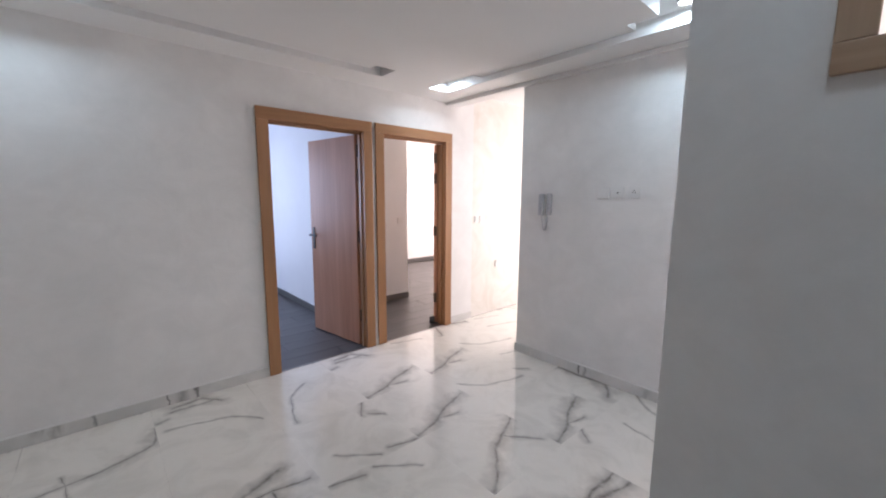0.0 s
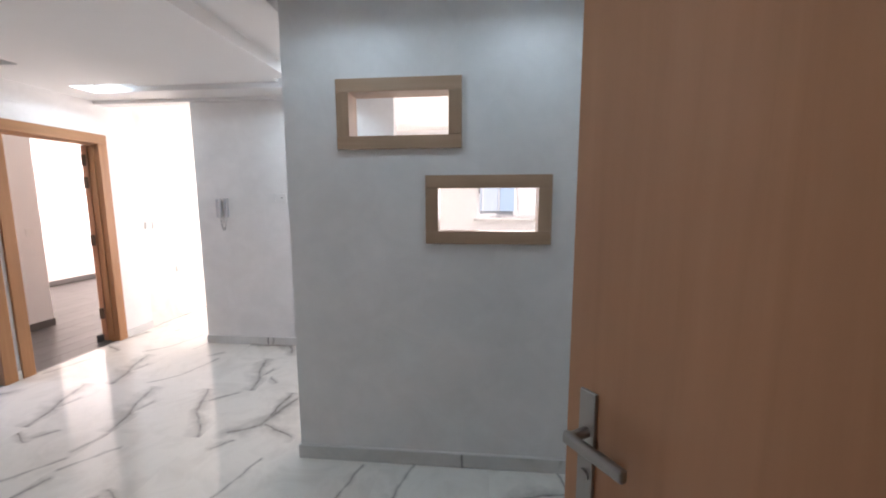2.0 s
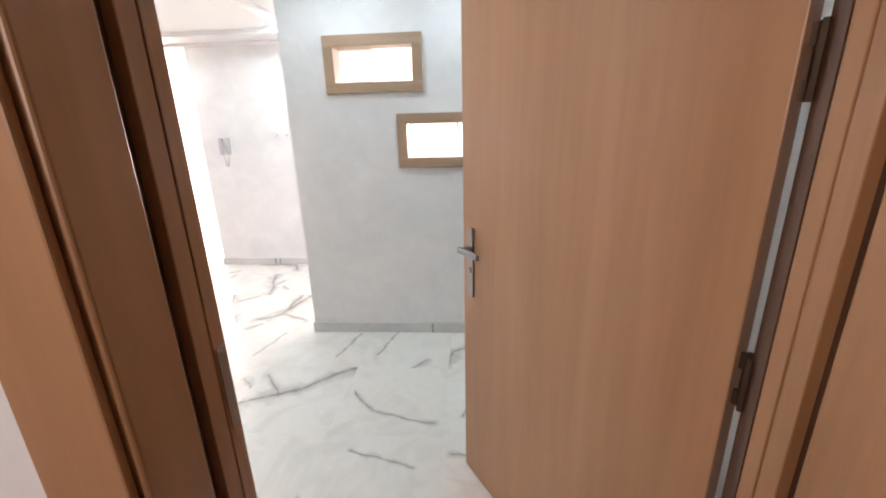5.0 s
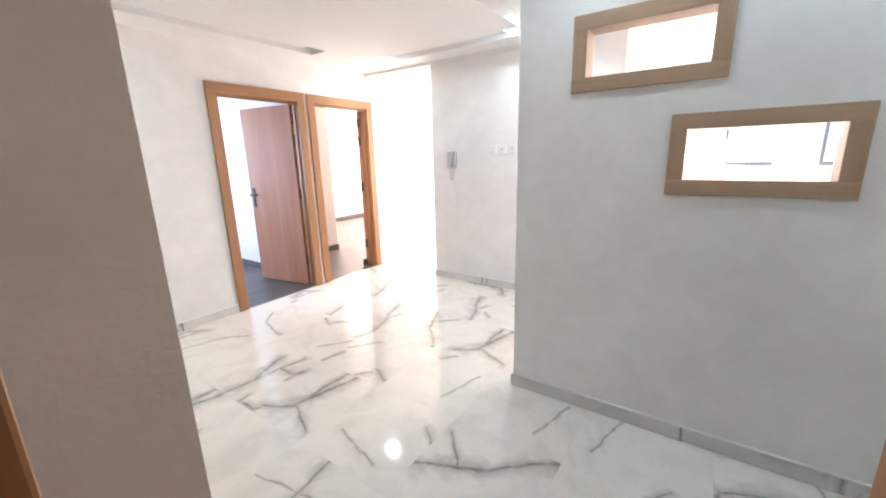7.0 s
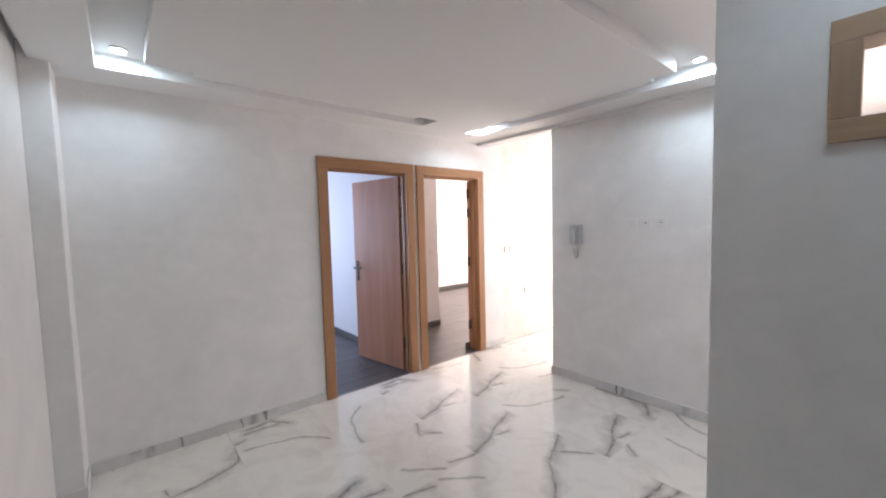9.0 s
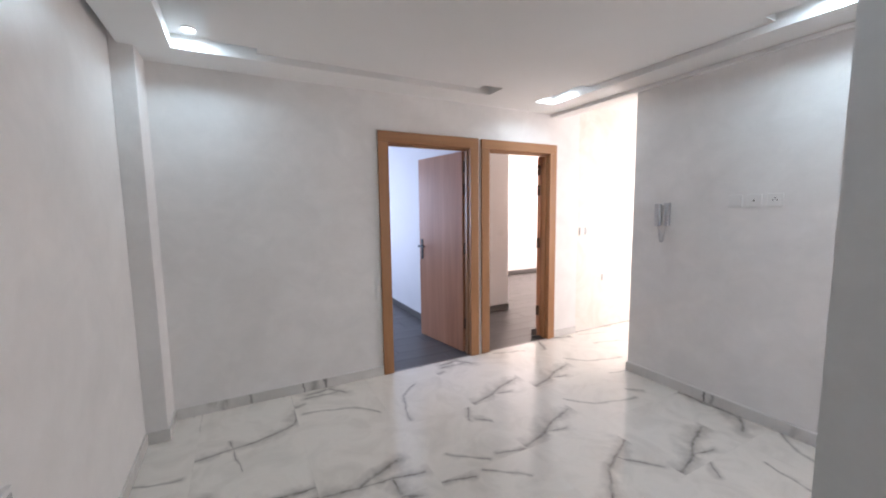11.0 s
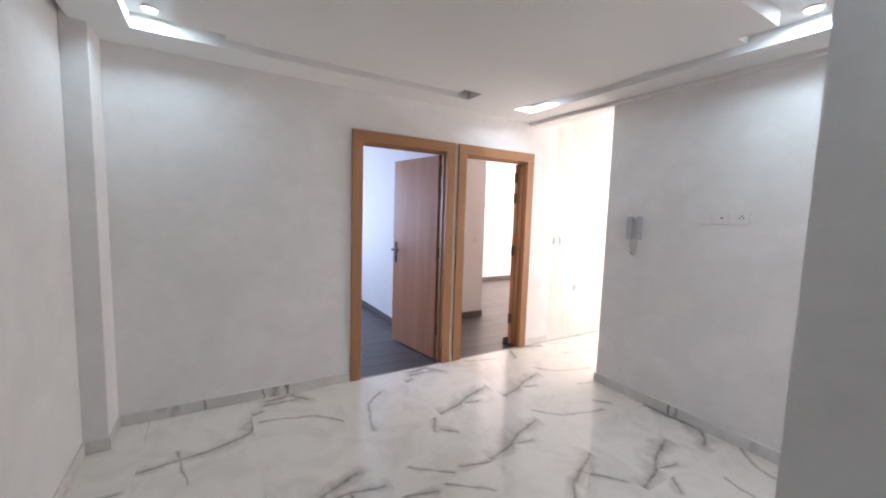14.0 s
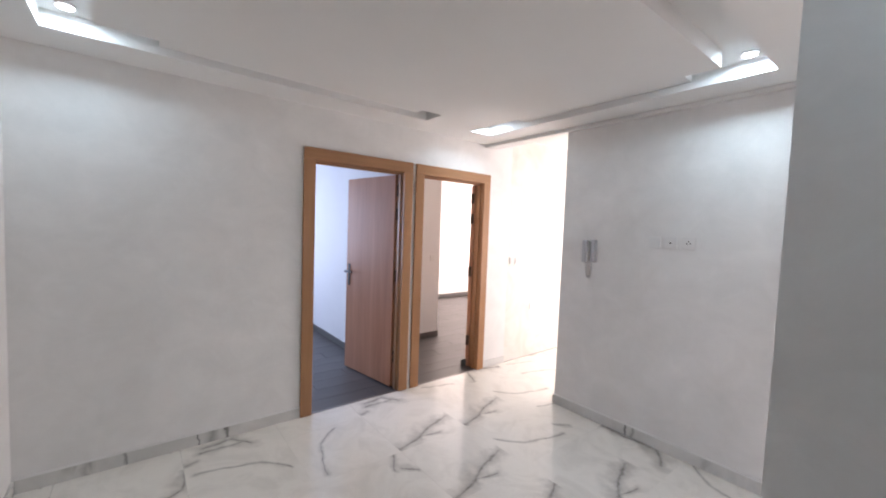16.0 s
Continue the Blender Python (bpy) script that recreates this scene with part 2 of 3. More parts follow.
def holed(bm, x0, x1, y0, y1, z0, z1, holes):
    """A slab in the plane x, y with rectangular holes."""
    xs = sorted({x0, x1, *[min(max(v, x0), x1) for h in holes for v in h[:2]]})
    ys = sorted({y0, y1, *[min(max(v, y0), y1) for h in holes for v in h[2:]]})
    for ya, yb in zip(ys, ys[1:]):
        run = None
        for xa, xb in zip(xs, xs[1:]):
            mx, my = (xa + xb) / 2, (ya + yb) / 2
            solid = not any(h[0] < mx < h[1] and h[2] < my < h[3] for h in holes)
            if solid:
                run = (run[0], xb) if run else (xa, xb)
            if run and (not solid or xb == xs[-1]):
                box(bm, run[0], run[1], ya, yb, z0, z1)
                run = None


def mesh_ob(name, bm, material, smooth=False):
    me = bpy.data.meshes.new(name)
    bm.normal_update()
    bm.to_mesh(me)
    bm.free()
    me.materials.append(material)
    if smooth:
        for p in me.polygons:
            p.use_smooth = True
    return new(name, me)


def part(name, bm, material, parent, label="", smooth=False):
    o = mesh_ob(name, bm, material, smooth)
    o.parent = parent
    if label:
        tagged(o, label)
    return o


def thing(name, label, category, m=None, group="", kind=""):
    o = new(name)
    if m is not None:
        o.matrix_world = m
    return tagged(o, label, category, group, kind)


def structure(name, bm, material, label, category="wall"):
    return tagged(mesh_ob(name, bm, material), label, category, kind="structure")


# ---- walls ----
H = 2.445
TOP = 2.66


def wall_along_x(bm, x0, x1, y0, y1, openings, top=TOP):
    """openings: (x0, x1, z0, z1)"""
    for xa, xb in zip([x0] + [o[1] for o in openings], [o[0] for o in openings] + [x1]):
        box(bm, xa, xb, y0, y1, 0, top)
    for a, b, z0, z1 in openings:
        if z0 > 0:
            box(bm, a, b, y0, y1, 0, z0)
        box(bm, a, b, y0, y1, z1, top)


def wall_along_y(bm, y0, y1, x0, x1, openings, top=TOP):
    for ya, yb in zip([y0] + [o[1] for o in openings], [o[0] for o in openings] + [y1]):
        box(bm, x0, x1, ya, yb, 0, top)
    for a, b, z0, z1 in openings:
        if z0 > 0:
            box(bm, x0, x1, a, b, 0, z0)
        box(bm, x0, x1, a, b, z1, top)


bm = bmesh.new()
wall_along_x(bm, -0.66, 3.55, 3.6, 3.74, [(1.25, 2.15, 0, 2.08), (2.285, 3.155, 0, 2.08)])
structure("wall_north", bm, WALL, "off-white stucco wall with two bedroom door openings")
structure("wall_corridor", boxes((3.55, 6.0, 3.606, 3.74, 0, TOP)), CREAM, "cream glossy tiled wall along the bright corridor")
bm = bmesh.new()
wall_along_y(bm, -1.9, 3.6, -0.76, -0.47, [(-1.03, 0.19, 0, 2.06), (0.49, 1.37, 0, 2.08)])
structure("wall_west", bm, WALL, "off-white stucco wall with the entrance opening")
structure("column", boxes((-0.47, -0.35, 3.33, 3.6, 0, 2.6), bevel=0.004), WALL, "white plastered corner column", "column")
structure("wall_south", boxes((-0.47, 1.5, -1.2, -1.05, 0, TOP)), WALL, "off-white stucco side wall of the entrance")
bm = bmesh.new()
for a, b, c, d in ((-1.9, -0.522, 0, TOP), (0.492, 0.812, 0, TOP), (-0.522, 0.492, 0, 1.285), (0.042, 0.492, 1.285, 1.768),
                   (-0.522, 0.042, 1.563, 1.768), (-0.522, -0.075, 1.768, 2.042), (-0.522, 0.492, 2.042, TOP)):
    box(bm, 1.5, 1.62, a, b, c, d)
structure("wall_partition", bm, WALL, "grey-white stucco partition with two small framed openings")
structure("wall_intercom", boxes((3.157, 3.28, 0.6, 2.608, 0, TOP)), WALL, "off-white stucco wall carrying the door phone")
structure("lintel", boxes((3.16, 3.28, 2.608, 3.6, 2.415, TOP)), WALL, "white plaster lintel over the corridor opening", "lintel")
bm = bmesh.new()
wall_along_y(bm, -1.9, 3.74, 6.0, 6.16, [(-1.5, -0.13, 1.15, 2.2), (1.5, 3.3, 0.15, 2.3)])
structure("wall_east", bm, WALL2, "white kitchen wall with a sliding window")
structure("wall_kitchen", boxes((1.62, 6.0, -2.05, -1.9, 0, TOP)), WALL2, "plain white kitchen wall")
# bedroom behind the half-open door
bm = bmesh.new()
box(bm, 2.2, 2.26, 3.74, 7.05, 0, TOP)
box(bm, -0.66, -0.5, 3.74, 7.05, 0, TOP)
wall_along_x(bm, -0.66, 2.26, 7.05, 7.2, [(-0.15, 1.35, 0.8, 2.2)])
structure("wall_bedroom", bm, WALL2, "white bedroom walls in cool daylight")
bm = bmesh.new()
box(bm, 2.262, 3.53, 4.86, 7.2, 0, TOP)
box(bm, 3.53, 7.15, 7.2, 7.35, 0, TOP)
wall_along_y(bm, 3.74, 7.2, 7.0, 7.15, [(4.8, 7.0, 0.5, 2.55)])
structure("wall_living", bm, WALL2, "warm white living room walls with a projecting corner")
# stair landing outside the entrance: unseen shell, added and darkened to limit bounce
# Its opening at y 0.3 to 1.2 is invented for the fill lamp.
structure("wall_landing", boxes((-2.6, -2.5, -1.9, 0.3, 0, TOP), (-2.6, -2.5, 1.2, 1.4, 0, TOP), (-2.6, -2.5, 0.3, 1.2, 0, 1.4), (-2.6, -2.5, 0.3, 1.2, 2.4, TOP), (-2.5, -0.76, 1.3, 1.4, 0, TOP), (-2.5, -0.76, -1.9, -1.8, 0, TOP)), LOWBOUNCE,
          "unseen stair landing walls, added, plaster darkened to limit bounce light")

# ---- ceilings ----
bm = bmesh.new()
hall = [(-0.165, 0.046, 1.35, 3.29), (-0.165, 2.12, 3.08, 3.29), (2.63, 2.86, 1.14, 3.29), (0.62, 2.86, 1.14, 1.33)]
holed(bm, -0.43, 3.157, 0.85, 3.6, H, H + 0.085, hall)
box(bm, -0.47, 3.157, 0.85, 3.6, H + 0.085, H + 0.16)
box(bm, 0.3, 2.02, 3.08, 3.29, H + 0.045, H + 0.09)
box(bm, 2.63, 2.86, 1.55, 2.85, H + 0.045, H + 0.09)
entry = [(1.01, 1.21, -0.63, 0.59), (-0.01, 0.15, -0.745, 0.56)]
holed(bm, -0.47, 1.5, -1.05, 0.85, H + 0.03, H + 0.12, entry)
box(bm, -0.47, 1.5, -1.05, 0.85, H + 0.12, H + 0.16)
structure("ceiling", bm, CEIL, "white plasterboard ceiling with recessed light troughs", "ceiling")
structure("ceiling_kitchen", boxes((1.5, 3.157, -1.9, 0.85, 2.6, 2.7), (3.157, 6.16, -1.9, 3.74, 2.6, 2.7)), CEIL, "plain white kitchen ceiling", "ceiling")
structure("ceiling_rooms", boxes((-0.66, 7.15, 3.74, 7.35, 2.6, 2.7)), CEIL, "plain white bedroom ceiling", "ceiling")
structure("ceiling_landing", boxes((-2.6, -0.76, -1.9, 1.4, 2.6, 2.7)), LOWBOUNCE, "unseen landing ceiling, added, darkened to limit bounce light", "ceiling")
structure("trim", boxes((3.12, 3.156, 0.86, 3.598, H - 0.032, H - 0.002), bevel=0.004), CEIL, "white plaster cornice strip over the corridor", "cornice")
structure("trim", boxes((-0.43, 1.5, 0.835, 0.862, H - 0.012, H + 0.028), bevel=0.003), CEIL, "white plaster strip dividing entrance and hall ceiling", "cornice")
structure("trim", boxes((-0.43, 1.498, -1.048, -1.01, H - 0.02, H + 0.028), bevel=0.003), CEIL, "white plaster cornice strip by the entrance", "cornice")


def ceiling_spot(x, y):
    t = thing("downlight", "round recessed LED downlight in a ceiling trough", "downlight", pose(x, y, H + 0.085 if y > 0.85 else H + 0.12), "trough downlights")
    bm = bmesh.new()
    cyl(bm, (0, 0, -0.012), (0, 0, 0.0), 0.044, 24, 0.04)
    part("rim", bm, WHITE, t)
    bm = bmesh.new()
    cyl(bm, (0, 0, -0.0145), (0, 0, -0.012), 0.033, 24)
    part("lens", bm, LAMP, t, "glowing cool white lens")


for sx, sy in SPOTS:
    ceiling_spot(sx, sy)


# ---- skirting ----
def skirt(name, *dims, m=None, label="polished marble skirting with grey veins"):
    structure(name, boxes(*dims, bevel=0.002, seg=1), m or SKIRT, label, "skirting")


skirt("baseboard", (-0.338, 1.2, 3.588, 3.6, 0.001, 0.078))
skirt("baseboard", (2.2, 2.236, 3.588, 3.6, 0.001, 0.078))
skirt("baseboard", (3.203, 3.55, 3.588, 3.6, 0.001, 0.078))
skirt("baseboard", (3.145, 3.157, 0.6, 2.62, 0.001, 0.078), (3.145, 3.28, 2.608, 2.62, 0.001, 0.077))
skirt("baseboard", (1.488, 1.5, -1.05, 0.824, 0.001, 0.078), (1.5, 1.632, 0.812, 0.824, 0.001, 0.077))
skirt("baseboard", (-0.47, -0.458, 1.46, 3.318, 0.001, 0.078), (-0.47, -0.338, 3.318, 3.33, 0.001, 0.077), (-0.35, -0.338, 3.33, 3.588, 0.001, 0.078))
skirt("baseboard", (-0.47, -0.458, 0.19, 0.39, 0.001, 0.078), (-0.558, -0.458, 0.178, 0.19, 0.001, 0.077))
skirt("baseboard", (-0.42, 1.488, -1.05, -1.038, 0.001, 0.078))
skirt("baseboard", (2.188, 2.2, 3.75, 7.05, 0.001, 0.085), m=DARKSKIRT, label="dark grey skirting of the bedroom")
skirt("baseboard", (2.262, 3.54, 4.848, 4.86, 0.001, 0.085), (3.53, 3.542, 4.86, 7.19, 0.001, 0.084), (3.53, 7.0, 7.188, 7.2, 0.001, 0.085), m=DARKSKIRT,
      label="dark grey skirting of the living room")
skirt("baseboard", (3.02, 3.10, 3.742, 3.754, 0.001, 0.085), m=DARKSKIRT, label="dark grey skirting behind the door jamb")


skirt("trim", (-0.335, 1.2, 3.586, 3.599, 0.0785, 0.087), (3.143, 3.156, 0.61, 2.6, 0.0785, 0.087), (1.486, 1.499, -1.03, 0.81, 0.0785, 0.087), m=WHITE,
      label="white sealant bead along the skirting top")


# ---- doors ----
def lever(parent, x, y, side, metal, low=0.90):
    """A lever set on one face of a leaf: backplate, lever and key barrel. side: +1 or -1 along y."""
    h = part("door_handle", boxes((x - 0.019, x + 0.019, min(y, y + side * 0.008), max(y, y + side * 0.008), low, 1.13), bevel=0.003), metal, parent,
             "brushed steel lever handle on a long backplate")
    bm = bmesh.new()
    cyl(bm, (x, y, 1.05), (x, y + side * 0.05, 1.05), 0.010)
    part("spindle", bm, metal, h, smooth=False)
    bm = boxes((x - 0.115, x + 0.012, min(y + side * 0.042, y + side * 0.058), max(y + side * 0.042, y + side * 0.058), 1.038, 1.062), bevel=0.006, seg=3)
    part("lever", bm, metal, h)
    bm = bmesh.new()
    cyl(bm, (x, y, 0.965), (x, y + side * 0.013, 0.965), 0.011)
    part("key_barrel", bm, metal, h)


def leaf_of(parent, width, height, material, m, label, thick=0.042, metal=None, low=0.90, hinges=(0.25, 1.02, 1.60, 1.82), gap=0.026):
    metal = metal or BACKLITSTEEL
    leaf = part("leaf", boxes((0.002, width, -thick, 0.0, 0.008, height), bevel=0.0025, seg=2), material, parent, label)
    leaf.matrix_local = m
    lever(leaf, width - 0.055, 0.0, 1, metal, low)
    lever(leaf, width - 0.055, -thick, -1, metal, low)
    for z in hinges:
        bm = bmesh.new()
        cyl(bm, (-0.013, -0.026, z), (-0.013, -0.026, z + 0.11), 0.010, 12)
        box(bm, -gap, 0.004, -0.024, -0.019, z, z + 0.032)
        box(bm, -gap, 0.004, -0.024, -0.019, z + 0.078, z + 0.11)
        box(bm, -gap, -gap + 0.008, -0.04, -0.005, z, z + 0.11)
        part("hinge", bm, BRONZE, leaf, "dark bronze hinge")
    return leaf


def hall_door(name, x0, x1, label):
    """Casing and lining of a bedroom door in the north wall; x0 and x1 are the outer casing edges."""
    d = thing(name, label, "door", kind="structure")
    y, w, top = 3.6, 0.092, 2.13
    part("casing", boxes((x0, x0 + w, y - 0.022, y, 0, top - w), bevel=0.004), OAK, d)
    part("casing", boxes((x1 - w, x1, y - 0.022, y, 0, top - w), bevel=0.004), OAK, d)
    part("casing", boxes((x0, x1, y - 0.0225, y, top - w, top), bevel=0.004), OAK_H, d)
    a, b = x0 + w - 0.042, x1 - w + 0.042
    part("jamb", boxes((a, a + 0.036, y, y + 0.15, 0, 2.08), bevel=0.003), OAK, d)
    part("jamb", boxes((b - 0.036, b, y, y + 0.15, 0, 2.08), bevel=0.003), OAK, d)
    part("head", boxes((a + 0.036, b - 0.036, y, y + 0.15, 2.03, 2.08), bevel=0.003), OAK_H, d)
    part("stop", boxes((a + 0.036, a + 0.05, y + 0.035, y + 0.075, 0, 2.03), bevel=0.003), OAK, d)
    part("stop", boxes((b - 0.05, b - 0.036, y + 0.035, y + 0.075, 0, 2.03), bevel=0.003), OAK, d)
    part("stop", boxes((a + 0.05, b - 0.05, y + 0.035, y + 0.075, 2.016, 2.03), bevel=0.003), OAK_H, d)
    part("threshold", boxes((a + 0.036, b - 0.036, y - 0.004, y + 0.012, 0.0, 0.004)), STEEL, d, "thin metal threshold strip")
    return d


d = hall_door("door_1", 1.2, 2.2, "oak-cased bedroom door with the red beech leaf standing open")
leaf_of(d, 0.775, 2.02, BEECH, pose(2.085, 3.70, 0, 0, 0, 99), "red beech veneer leaf standing open")
d = hall_door("door_2", 2.236, 3.203, "oak-cased living room door, leaf folded back out of sight")
leaf_of(d, 0.775, 2.02, BEECH, pose(3.085, 3.75, 0, 0, 0, 30), "red beech veneer leaf folded back")


def west_door():
    d = thing("door_3", "closed dark red wooden door in an oak casing", "door", kind="structure")
    w, x = 0.092, -0.47
    part("casing", boxes((x, x + 0.022, 0.40, 0.40 + w, 0, 2.04), bevel=0.004), OAK, d)
    part("casing", boxes((x, x + 0.022, 1.46 - w, 1.46, 0, 2.04), bevel=0.004), OAK, d)
    part("casing", boxes((x, x + 0.0225, 0.40, 1.46, 2.04, 2.13), bevel=0.004), OAK_Y, d)
    leaf = part("leaf", boxes((x - 0.09, x - 0.05, 0.50, 1.36, 0.006, 2.07), bevel=0.003), BEECH, d, "closed beech leaf")
    # Jambs in the oak copy whose shade is painted in.
    part("jamb", boxes((x - 0.05, x, 1.335, 1.368, 0, 2.075), bevel=0.002), SHADE_SEAL_OAK, d)
    part("jamb", boxes((x - 0.05, x, 0.492, 0.525, 0, 2.075), bevel=0.002), SHADE_SEAL_OAK, d)
    part("door_handle", boxes((x - 0.05, x - 0.04, 0.56, 0.60, 0.9, 1.13), bevel=0.003), STEEL, leaf, "brushed steel handle plate")


west_door()


def entrance_door():
    """The frame is set towards the landing; a plastered reveal follows it on the hall side."""
    d = thing("door_4", "oak entrance door standing open into the hall", "door", kind="structure")
    yr, yl, z, xf = -0.91, 0.05, 1.98, -0.56
    for side, y in ((-1, yr), (1, yl)):
        def span(a, b):
            return (y + a, y + b) if side > 0 else (y - b, y - a)
        # inner frame in two laths with a fine joint, dark rubber seal, outer lining
        part("jamb", boxes((xf - 0.034, xf, *span(0, 0.138 if side > 0 else 0.118), 0, z), bevel=0.002), OAK, d)
        part("jamb", boxes((xf - 0.074, xf - 0.036, *span(0.001, 0.13 if side > 0 else 0.11), 0, z), bevel=0.002), OAK, d)
        part("seal", boxes((xf - 0.1, xf - 0.075, *span(0.02, 0.1), 0, z + 0.02)), SHADE_SEAL_OAK, d, "dark rubber seal in the rebate")
        part("lining", boxes((xf - 0.214, xf - 0.101, *span(0, 0.118), 0, z), bevel=0.006, seg=3), OAK, d)
        part("casing", boxes((-0.79, -0.776, *span(0.012, 0.14), 0, z + 0.1), bevel=0.004), OAK, d)
    # Dark strip: the shade of the hinge gap is put into its colour.
    part("rebate", boxes((xf, xf + 0.03, yr - 0.1, yr + 0.002, 0, z)), SHADE_SEAL_OAK, d, "oak rebate behind the hinges, shade painted into its colour")
    part("head", boxes((xf - 0.034, xf, yr - 0.11, yl + 0.13, z, z + 0.078), bevel=0.002), OAK_Y, d)
    part("head", boxes((xf - 0.074, xf - 0.036, yr - 0.11, yl + 0.13, z + 0.001, z + 0.075), bevel=0.002), OAK_Y, d)
    part("seal", boxes((xf - 0.1, xf - 0.075, yr - 0.11, yl + 0.13, z + 0.02, z + 0.06)), SHADE_SEAL_OAK, d, "dark rubber seal in the rebate")
    part("lining", boxes((xf - 0.214, xf - 0.101, yr - 0.11, yl + 0.13, z, z + 0.078), bevel=0.006, seg=3), OAK_Y, d)
    part("casing", boxes((-0.79, -0.776, yr - 0.012, yl + 0.012, z + 0.012, z + 0.1), bevel=0.004), OAK_Y, d)
    part("strike_plate", boxes((xf - 0.03, xf - 0.006, yl - 0.0025, yl, 0.93, 1.1), bevel=0.0005, seg=1), STEEL, d, "steel strike plate")
    leaf_of(d, 0.93, 1.998, LEAFWOOD, pose(xf + 0.038, yr + 0.024, 0, 0, 0, 33), "honey oak veneer leaf swung open into the hall", 0.045, STEEL, 0.86, (0.25, 0.95, 1.49, 1.68), 0.022)


entrance_door()


# ---- framed openings in the partition ----
def niche(y0, y1, z0, z1, label):
    n = thing("framed_opening", label, "opening frame", group="partition openings")
    w = 0.066
    part("frame_top", boxes((1.482, 1.5, y0, y1, z1 - w, z1), bevel=0.003), PALEOAK_Y, n)
    part("frame_bottom", boxes((1.482, 1.5, y0, y1, z0, z0 + w), bevel=0.003), PALEOAK_Y, n)
    part("frame_side", boxes((1.4825, 1.5, y0, y0 + w, z0 + w, z1 - w), bevel=0.003), PALEOAK, n)
    part("frame_side", boxes((1.4825, 1.5, y1 - w, y1, z0 + w, z1 - w), bevel=0.003), PALEOAK, n)
    a, b, c, e = y0 + w - 0.03, y1 - w + 0.03, z0 + w - 0.03, z1 - w + 0.03
    t = 0.024
    part("lining", boxes((1.5, 1.635, a, b, e - t, e)), PALEOAK_Y, n)
    part("lining", boxes((1.5, 1.635, a, b, c, c + t)), PALEOAK_Y, n)
    part("lining", boxes((1.5, 1.635, a, a + t, c + t, e - t)), PALEOAK, n)
    part("lining", boxes((1.5, 1.635, b - t, b, c + t, e - t)), PALEOAK, n)


niche(-0.11, 0.527, 1.732, 2.077, "upper oak-framed pass-through opening in the partition")
niche(-0.558, 0.075, 1.25, 1.599, "lower oak-framed pass-through opening in the partition")


# ---- small fittings ----
def plate_on_east(y, z, holes, label):
    s = thing("wall_socket", label, "socket", pose(3.157, y, z), "sockets on the door phone wall")
    part("plate", boxes((-0.009, 0.0, -0.042, 0.042, -0.042, 0.042), bevel=0.003), WHITE, s)
    part("insert", boxes((-0.011, -0.009, -0.027, 0.027, -0.027, 0.027), bevel=0.0005, seg=1), WHITE, s)
    for hy, hz, r in holes:
        bm = bmesh.new()
        cyl(bm, (-0.0125, hy, hz), (-0.010, hy, hz), r, 12)
        part("pin_hole", bm, BLACK, s)


plate_on_east(1.83, 1.495, [], "blank white square wall plate")
plate_on_east(1.72, 1.497, [(0, 0, 0.006)], "white square aerial socket")
plate_on_east(1.605, 1.498, [(0.01, 0, 0.004), (-0.01, 0, 0.004), (0, 0.014, 0.004)], "white square power socket")


def west_socket():
    s = thing("wall_socket", "white power socket standing slightly off the stucco", "socket", pose(-0.47, 1.775, 0.70))
    part("plate", boxes((0.0, 0.018, -0.042, 0.042, -0.042, 0.042), bevel=0.003), WHITE, s)
    part("insert", boxes((0.018, 0.0205, -0.026, 0.026, -0.026, 0.026), bevel=0.0005, seg=1), GREYPL, s)


west_socket()


def light_switch(x, z, label):
    s = thing("light_switch", label, "switch", pose(x, 3.606, z))
    part("plate", boxes((-0.04, 0.04, -0.01, 0.0, -0.042, 0.042), bevel=0.003), WHITE, s)
    part("rocker", boxes((-0.024, 0.024, -0.014, -0.01, -0.028, 0.028), bevel=0.001, seg=1), WHITE, s)


light_switch(3.625, 1.19, "white rocker switch on cream tiles")
light_switch(3.715, 1.19, "white rocker switch on cream tiles")
light_switch(4.02, 0.62, "low white socket plate on cream tiles")


def room_switch():
    s = thing("light_switch", "white switch on the projecting living room corner", "switch", pose(3.40, 4.86, 1.12))
    part("plate", boxes((-0.04, 0.04, -0.01, 0.0, -0.042, 0.042), bevel=0.003), WHITE, s)
    part("rocker", boxes((-0.024, 0.024, -0.014, -0.01, -0.028, 0.028), bevel=0.001, seg=1), WHITE, s)


room_switch()


